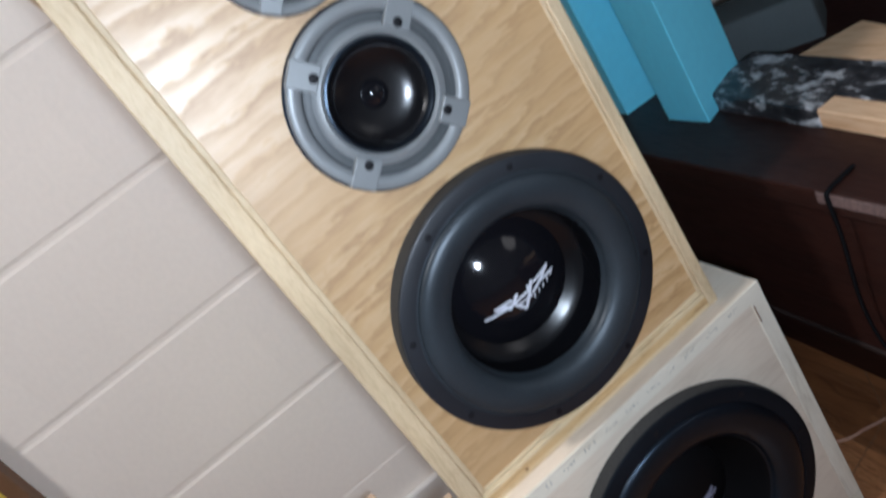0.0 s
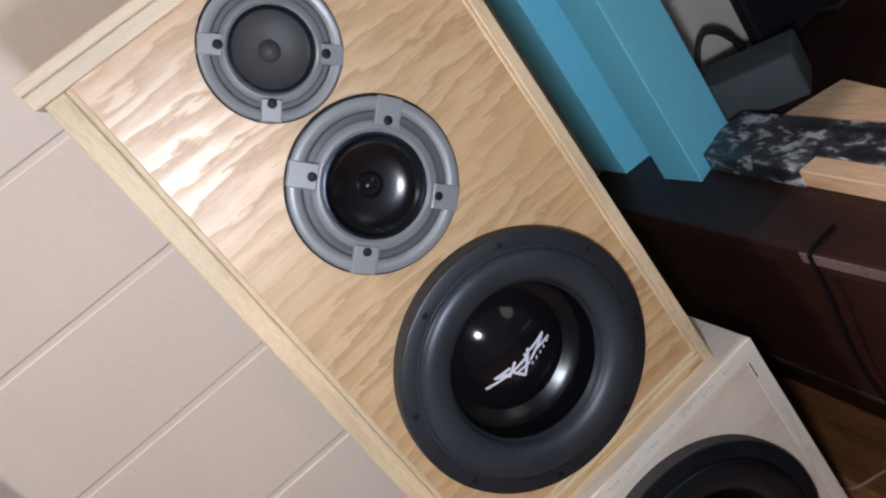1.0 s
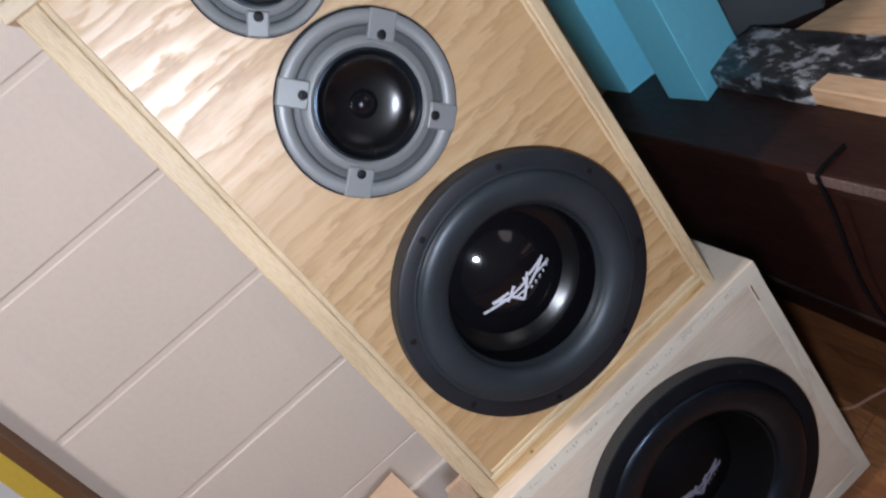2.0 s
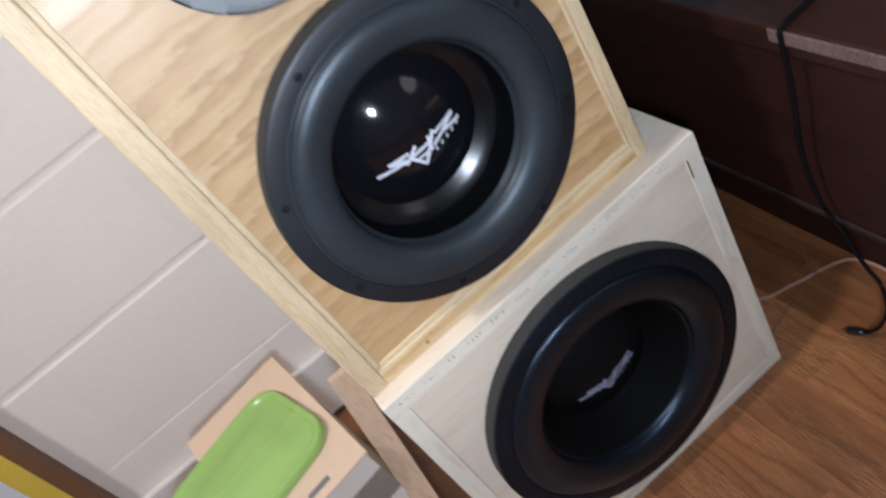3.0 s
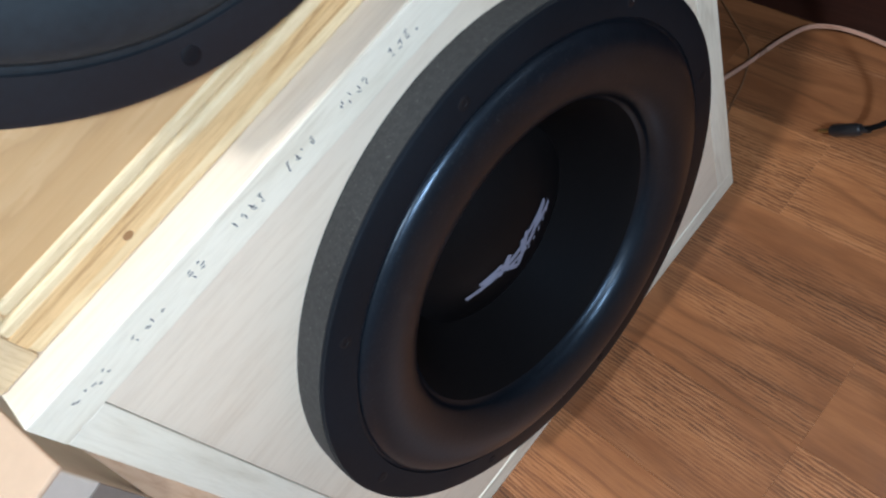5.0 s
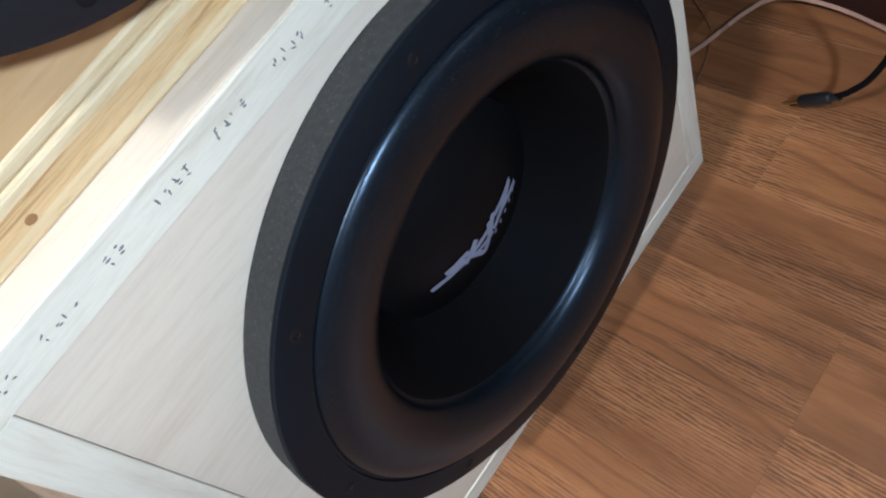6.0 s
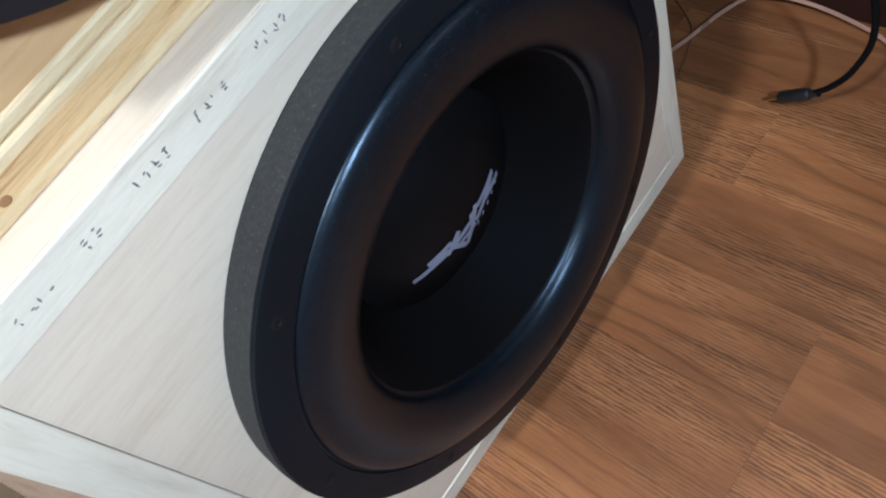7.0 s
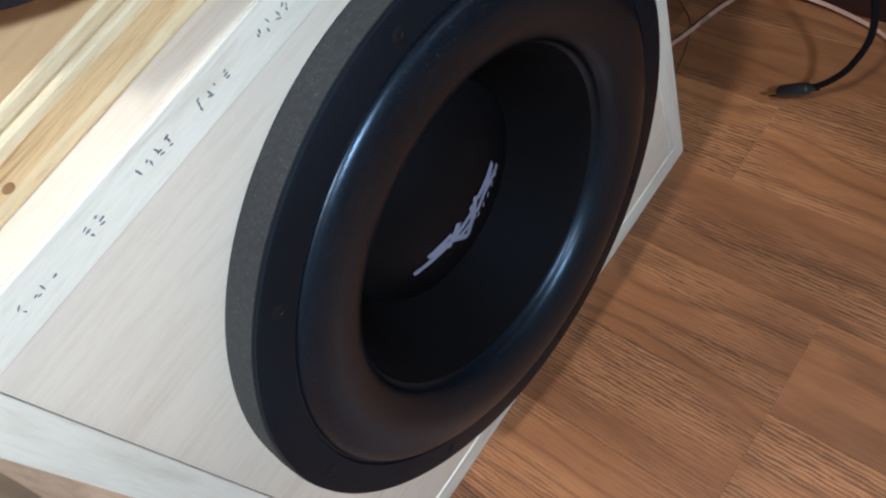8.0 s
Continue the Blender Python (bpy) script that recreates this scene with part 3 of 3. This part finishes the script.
U0, SLIM = H + 0.0007, 0.013
part("side_panel", in_top(slab(0, RIM, 0, UD, U0, UTOP, 0.0016)), FIR_EDGE, top, "fir plywood side with laminated edge")
part("side_panel", in_top(slab(UW - SLIM, UW, 0, UD, U0, UTOP, 0.0016)), FIR_EDGE, top, "fir plywood side with laminated edge")
part("bottom_panel", in_top(slab(RIM, UW - SLIM, 0.0003, UD, U0, U0 + RIM, 0.0016)), FIR_EDGE_FLAT, top, "yellow fir plywood edge with a small knot")
part("core_ply", in_top(slab(RIM, UW - SLIM, 0.0, 0.05, U0 + 0.0062, U0 + 0.0148, 0)), FIR_CORE, top, "orange fir core ply")
knot = lathe([(0.0, 0.0003), (0.0011, 0.0003), (0.0018, 0.0001), (0.0018, -0.002)], 10, centre=(0.072, 0.0, 0.3985))
for v in knot.verts:
    v.co.x = 0.072 + (v.co.x - 0.072) * 1.25
part("knot", in_top(knot), KNOT, top, "small brown knot in the ply edge")
part("back_panel", in_top(slab(RIM, UW - SLIM, UD - RIM, UD - 0.0005, U0 + RIM, UTOP, 0)), FIR_FACE, top)
part("cap", in_top(slab(-0.007, UW + 0.007, -0.0065, UD + 0.01, UTOP, UTOP + 0.0135, 0.002, 3)), CAP_WOOD, top, "overhanging plywood top board")
part("cap_lip", in_top(slab(-0.0085, UW + 0.0085, -0.0085, UD + 0.01, UTOP + 0.0136, UTOP + 0.0235, 0.0025, 3)), CAP_WOOD, top, "rounded upper ply of the top board")
for x0, x1 in ((RIM, RIM + 0.006), (UW - SLIM - 0.004, UW - SLIM)):
    part("bead", in_top(slab(x0, x1, 0.0022, 0.012, U0 + RIM, UTOP, 0.0015)), FIR_EDGE, top)
part("bead", in_top(slab(RIM + 0.006, UW - SLIM - 0.004, 0.0022, 0.012, U0 + RIM, U0 + RIM + 0.006, 0.0015)), FIR_EDGE_FLAT, top)
SX, SZ = 0.1762, 0.563
part("baffle", in_top(holed_panel(RIM, UW - SLIM, 0.0035, RIM, U0 + RIM, UTOP, [(SX, SZ, 0.122), (0.1662, 0.7996, 0.06), (0.1683, 0.9464, 0.045)])),
     FIR_FACE, top, "varnished fir plywood baffle with wavy grain")
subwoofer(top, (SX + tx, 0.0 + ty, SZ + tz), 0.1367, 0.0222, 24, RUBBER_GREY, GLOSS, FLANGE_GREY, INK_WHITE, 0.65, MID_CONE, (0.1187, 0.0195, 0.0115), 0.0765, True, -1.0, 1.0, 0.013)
midrange(top, (0.1662 + tx, 0.0005 + ty, 0.7996 + tz), 0.0812, 42, MID_CONE, True)
midrange(top, (0.1683 + tx, 0.0005 + ty, 0.9464 + tz), 0.0607, 49, GREY_CONE, False)

# ---- low dark chest ----
chest = thing("low_chest", (0.80, 0.0, 0), "low dark mahogany chest with a worn top edge", "chest", turn=-1.8)
BODY0 = 0.186
part("top_board", slab(-0.32, 0.50, -0.75, 0.450, 0.426, 0.456, 0.003), MAHOGANY, chest)
part("body", slab(-0.305, 0.38, -0.70, 0.448, BODY0, 0.426, 0.002), MAHOGANY, chest)
# Thin proud strip, added so the body's lower edge catches a light line.
part("moulding", slab(-0.309, -0.3052, -0.70, 0.448, BODY0 + 0.001, BODY0 + 0.009, 0.0015), STRIP_BROWN, chest, "thin strip along the lower edge")
part("plinth", slab(-0.231, 0.37, -0.69, 0.446, 0.0, BODY0, 0.002), MAHOGANY, chest)
part("worn_edge", slab(-0.3225, -0.3195, -0.62, -0.045, 0.441, 0.4550, 0.001), WORN, chest, "scuffed pale edge of the top")

# ---- on the chest ----
for (x, y), front, side, lab in (((0.566, 0.206), (0.106, 0.036), (-0.002, 0.082), "tall light blue painted post on the dark chest"),
                                 ((0.566, 0.386), (0.100, -0.016), (0.002, 0.086), "tall light blue painted post at the block wall")):
    post = thing("post", (x, y, 0.456), lab, "post", "blue posts")
    foot = [(0, 0), front, (front[0] + side[0], front[1] + side[1]), side]
    bm = stacked([(foot, 0.0), (foot, 0.80)])
    bmesh.ops.bevel(bm, geom=list(bm.edges), offset=0.002, segments=2, affect="EDGES", profile=0.5)
    part("body", bm, BLUE, post)
    if front[1] > 0:
        part("chip", slab(front[0] - 0.014, front[0] + 0.004, front[1] - 0.0125, front[1] - 0.001, 0.0, 0.016, 0.002), PINE, post, "bare wood where the paint is chipped off")

board = thing("wooden_board", (0.62, 0.0, 0.456), "bare pine board lying on the chest, one end wrapped in film", "board", turn=-6)
part("plank", slab(-0.045, 0.045, -0.45, 0.235, 0, 0.024, 0.002), PINE, board)
part("wrap", slab(-0.048, 0.048, 0.03, 0.238, -0.0005, 0.0265, 0.002), FILM, board, "black and white patterned film")
part("wrap", slab(-0.018, 0.048, -0.40, 0.03, 0.0235, 0.0268, 0.001), FILM, board, "black and white patterned film")
block2 = thing("wood_block", (0.70, 0.02, 0.456), "light wooden slab with brown stain on the chest", "board")
foot = [(-0.010, 0.138), (0.068, 0.099), (0.035, 0.0), (0.0, -0.12), (-0.030, -0.12)]
bm = stacked([(foot, 0.0), (foot, 0.02)])
bmesh.ops.bevel(bm, geom=list(bm.edges), offset=0.0012, segments=2, affect="EDGES", profile=0.5)
part("plank", bm, PINE, block2)
tin = thing("speaker_box", (0.758, 0.262, 0.456), "dark grey plastic box with square corners on the chest", "box", turn=38)
lv = [(rounded_rect(0.09, 0.14, 0.006), 0.0), (rounded_rect(0.09, 0.14, 0.006), 0.064), (rounded_rect(0.086, 0.136, 0.005), 0.067), (rounded_rect(0.080, 0.130, 0.004), 0.068)]
part("shell", stacked(lv), GREY_PLASTIC, tin, "", True)
lead = thing("cable", (0.795, 0.36, 0.456), "black cable looped behind the grey box", "cable")
part("lead", tube([(-0.05, 0.0, 0.004), (-0.025, 0.02, 0.06), (0.01, 0.02, 0.095), (0.04, 0.01, 0.07), (0.055, 0.0, 0.004)], 0.005), BLACK_PLASTIC, lead, "", True)
tv = thing("television", (1.085, 0.345, 0.456), "black switched-off television on the dark chest", "television", turn=-2)
part("panel", slab(-0.225, 0.225, -0.015, 0.008, 0.004, 0.62, 0.003), BLACK_PLASTIC, tv)
part("screen", slab(-0.215, 0.215, -0.0175, -0.014, 0.02, 0.605, 0.001), SCREEN, tv)
part("foot", slab(-0.10, 0.10, -0.05, 0.06, 0.0, 0.012, 0.003), BLACK_PLASTIC, tv)

# ---- left of the speakers ----
carton = thing("carton", (-0.155, 0.228, 0), "pale cardboard carton with a tan top beside the speakers", "box", turn=9)
part("body", slab(-0.075, 0.075, -0.14, 0.118, 0, 0.266, 0.002), CARD_WHITE, carton, "whitish printed sides")
part("lid", slab(-0.078, 0.078, -0.143, 0.121, 0.266, 0.270, 0.0015), CARD, carton, "tan cardboard top")
part("label", slab(0.01, 0.075, -0.1412, -0.1398, 0.19, 0.235, 0), GREY_LABEL, carton, "dark grey printed patch")
part("print", slab(0.0, 0.03, -0.13, -0.122, 0.2702, 0.2706, 0), INK, carton, "small dark printed bars")
tub_lid = thing("container_lid", (-0.189, 0.203, 0.2702), "bright green plastic container lid on the carton", "lid", turn=17)
rim = [(rounded_rect(0.194, 0.158, 0.036), 0.0), (rounded_rect(0.196, 0.160, 0.037), 0.002), (rounded_rect(0.196, 0.160, 0.037), 0.009), (rounded_rect(0.193, 0.157, 0.036), 0.0118),
       (rounded_rect(0.188, 0.152, 0.034), 0.0128), (rounded_rect(0.181, 0.145, 0.031), 0.0125), (rounded_rect(0.175, 0.139, 0.029), 0.0098), (rounded_rect(0.172, 0.136, 0.028), 0.0088)]
part("rim", stacked(rim, False), GREEN, tub_lid, "", True)
part("panel", stacked([(rounded_rect(0.1725, 0.1365, 0.028), 0.007), (rounded_rect(0.1725, 0.1365, 0.028), 0.0092), (rounded_rect(0.124, 0.090, 0.02), 0.0096), (rounded_rect(0.121, 0.087, 0.019), 0.0106),
                       (rounded_rect(0.06, 0.03, 0.01), 0.0110)]), GREEN, tub_lid, "", True)
scrap = thing("scrap_board", (-0.075, 0.070, 0), "narrow tan plywood strip leaning against the bass cabinet", "board")
bm = slab(-0.0145, 0.0145, -0.004, 0.004, 0, 0.346, 0.0008)
for v in bm.verts:
    v.co.x += 0.054 * v.co.z / 0.346
    v.co.y += 0.070 * v.co.z / 0.346
part("sheet", bm, SCRAP, scrap)
panel = thing("wall_panel", (-0.582, 0.520, 0), "white panel with yellow band and brown edge standing at the wall", "panel")
part("sheet", slab(-0.14, 0.075, -0.020, 0.006, 0, 1.0, 0.001), WHITE_PANEL, panel)
part("band", slab(0.0752, 0.108, -0.022, 0.006, 0, 1.0, 0.001), YELLOW, panel, "yellow edge band")
part("edge_strip", slab(0.1082, 0.130, -0.024, 0.006, 0, 1.0, 0.002), BROWN, panel, "brown wooden edge strip")

# ---- cables on the floor ----
wire = thing("speaker_wire", (0.5, 0.04, 0.0), "clear-jacketed copper speaker wire on the laminate floor", "wire")
pts = [(0.38, 0.42, 0.004), (0.42, 0.20, 0.004), (0.44, 0.09, 0.004), (0.488, 0.060, 0.006), (0.535, 0.040, 0.010), (0.556, 0.020, 0.014), (0.562, -0.02, 0.012), (0.553, -0.075, 0.008),
       (0.53, -0.14, 0.004), (0.52, -0.30, 0.004)]
for dx in (0.0, 0.0023):
    part("strand", tube([(x - 0.5 + dx, y - 0.04 + dx * 0.6, z) for x, y, z in pts], 0.0009, 8, 6), COPPER, wire, "", True)
part("strand", tube([(x - 0.5, y - 0.04, 0.002) for x, y in ((0.60, 0.17), (0.545, 0.094), (0.527, 0.071), (0.515, 0.060), (0.487, 0.049), (0.460, 0.044), (0.424, 0.035), (0.399, 0.030))], 0.0007, 8, 6), BROWN, wire, "thin brown strand", True)
plug = thing("plug_lead", (0.49, -0.06, 0.0), "black lead with a small jack plug on the floor", "cable")


def along(a, b, prof, mat, name, label=""):
    a, b = Vector(a), Vector(b)
    bm = lathe(prof, 24)
    q = Vector((0, -1, 0)).rotation_difference((b - a).normalized())
    bm.transform(Matrix.Translation(a) @ q.to_matrix().to_4x4())
    part(name, bm, mat, plug, label, True)


A, B = Vector((-0.026, 0.016, 0.0155)), Vector((-0.025, -0.008, 0.0305))
along(A, B, [(0, -0.012), (0.0012, -0.0115), (0.0016, -0.010), (0.0016, 0.001)], BRASS, "tip")
along(A, B, [(0.0016, 0.0), (0.0042, 0.0005), (0.0052, 0.003), (0.0052, 0.022), (0.0044, 0.026), (0.003, 0.027), (0.003, 0.034)], BLACK_PLASTIC, "handle")
CORD = [(0.4650, -0.0685, 0.0310), (0.4655, -0.080, 0.043), (0.468, -0.092, 0.062), (0.474, -0.100, 0.092), (0.478, -0.094, 0.128), (0.478, -0.079, 0.150), (0.478, -0.060, 0.195),
        (0.477, -0.042, 0.235), (0.476, -0.037, 0.30), (0.4745, -0.050, 0.40), (0.4740, -0.052, 0.448), (0.480, -0.052, 0.4592), (0.520, -0.050, 0.4592)]
part("lead", tube([(x - 0.49, y + 0.06, z) for x, y, z in CORD], 0.0024, 10, 8), CORD_RUBBER, plug, "", True)

# ---- floor and wall pieces ----
floor = tagged(new("floor"), "brown oak strip laminate floor with fine dark grain", "floor", kind="structure")
part("underlay", slab(-1.62, 2.02, -2.2, 0.7, -0.06, -0.008, 0), BROWN, floor)
strip, piece = 0.0762, 0.62
bm = slab(0.00003, strip - 0.00003, 0.00003, piece - 0.00003, -0.008, 0.0, 0)
bmesh.ops.bevel(bm, geom=[e for e in bm.edges if all(v.co.z > -0.001 for v in e.verts)], offset=0.00012, segments=1, affect="EDGES")
data = bpy.data.meshes.new("strip")
bm.to_mesh(data)
bm.free()
data.materials.append(LAMINATE)
rng = random.Random(7)
for i in range(-24, 24):
    x = 0.233 + i * strip
    y = -0.152 - piece * 4 if i in (-2, -1, 0) else -0.156 - piece * 4 + rng.choice((0.11, 0.23, 0.31, 0.42, 0.52))
    while y < 0.55:
        y0, y1 = max(y, -2.19), min(y + piece, 0.48)
        if x > -1.6 and x < 1.95 and y1 - y0 > 0.02:
            ob = new("strip", data)
            ob.parent = floor
            ob.location = (x, y0, 0)
            ob.scale = (1, (y1 - y0) / piece, 1)
        y += piece
blocks()
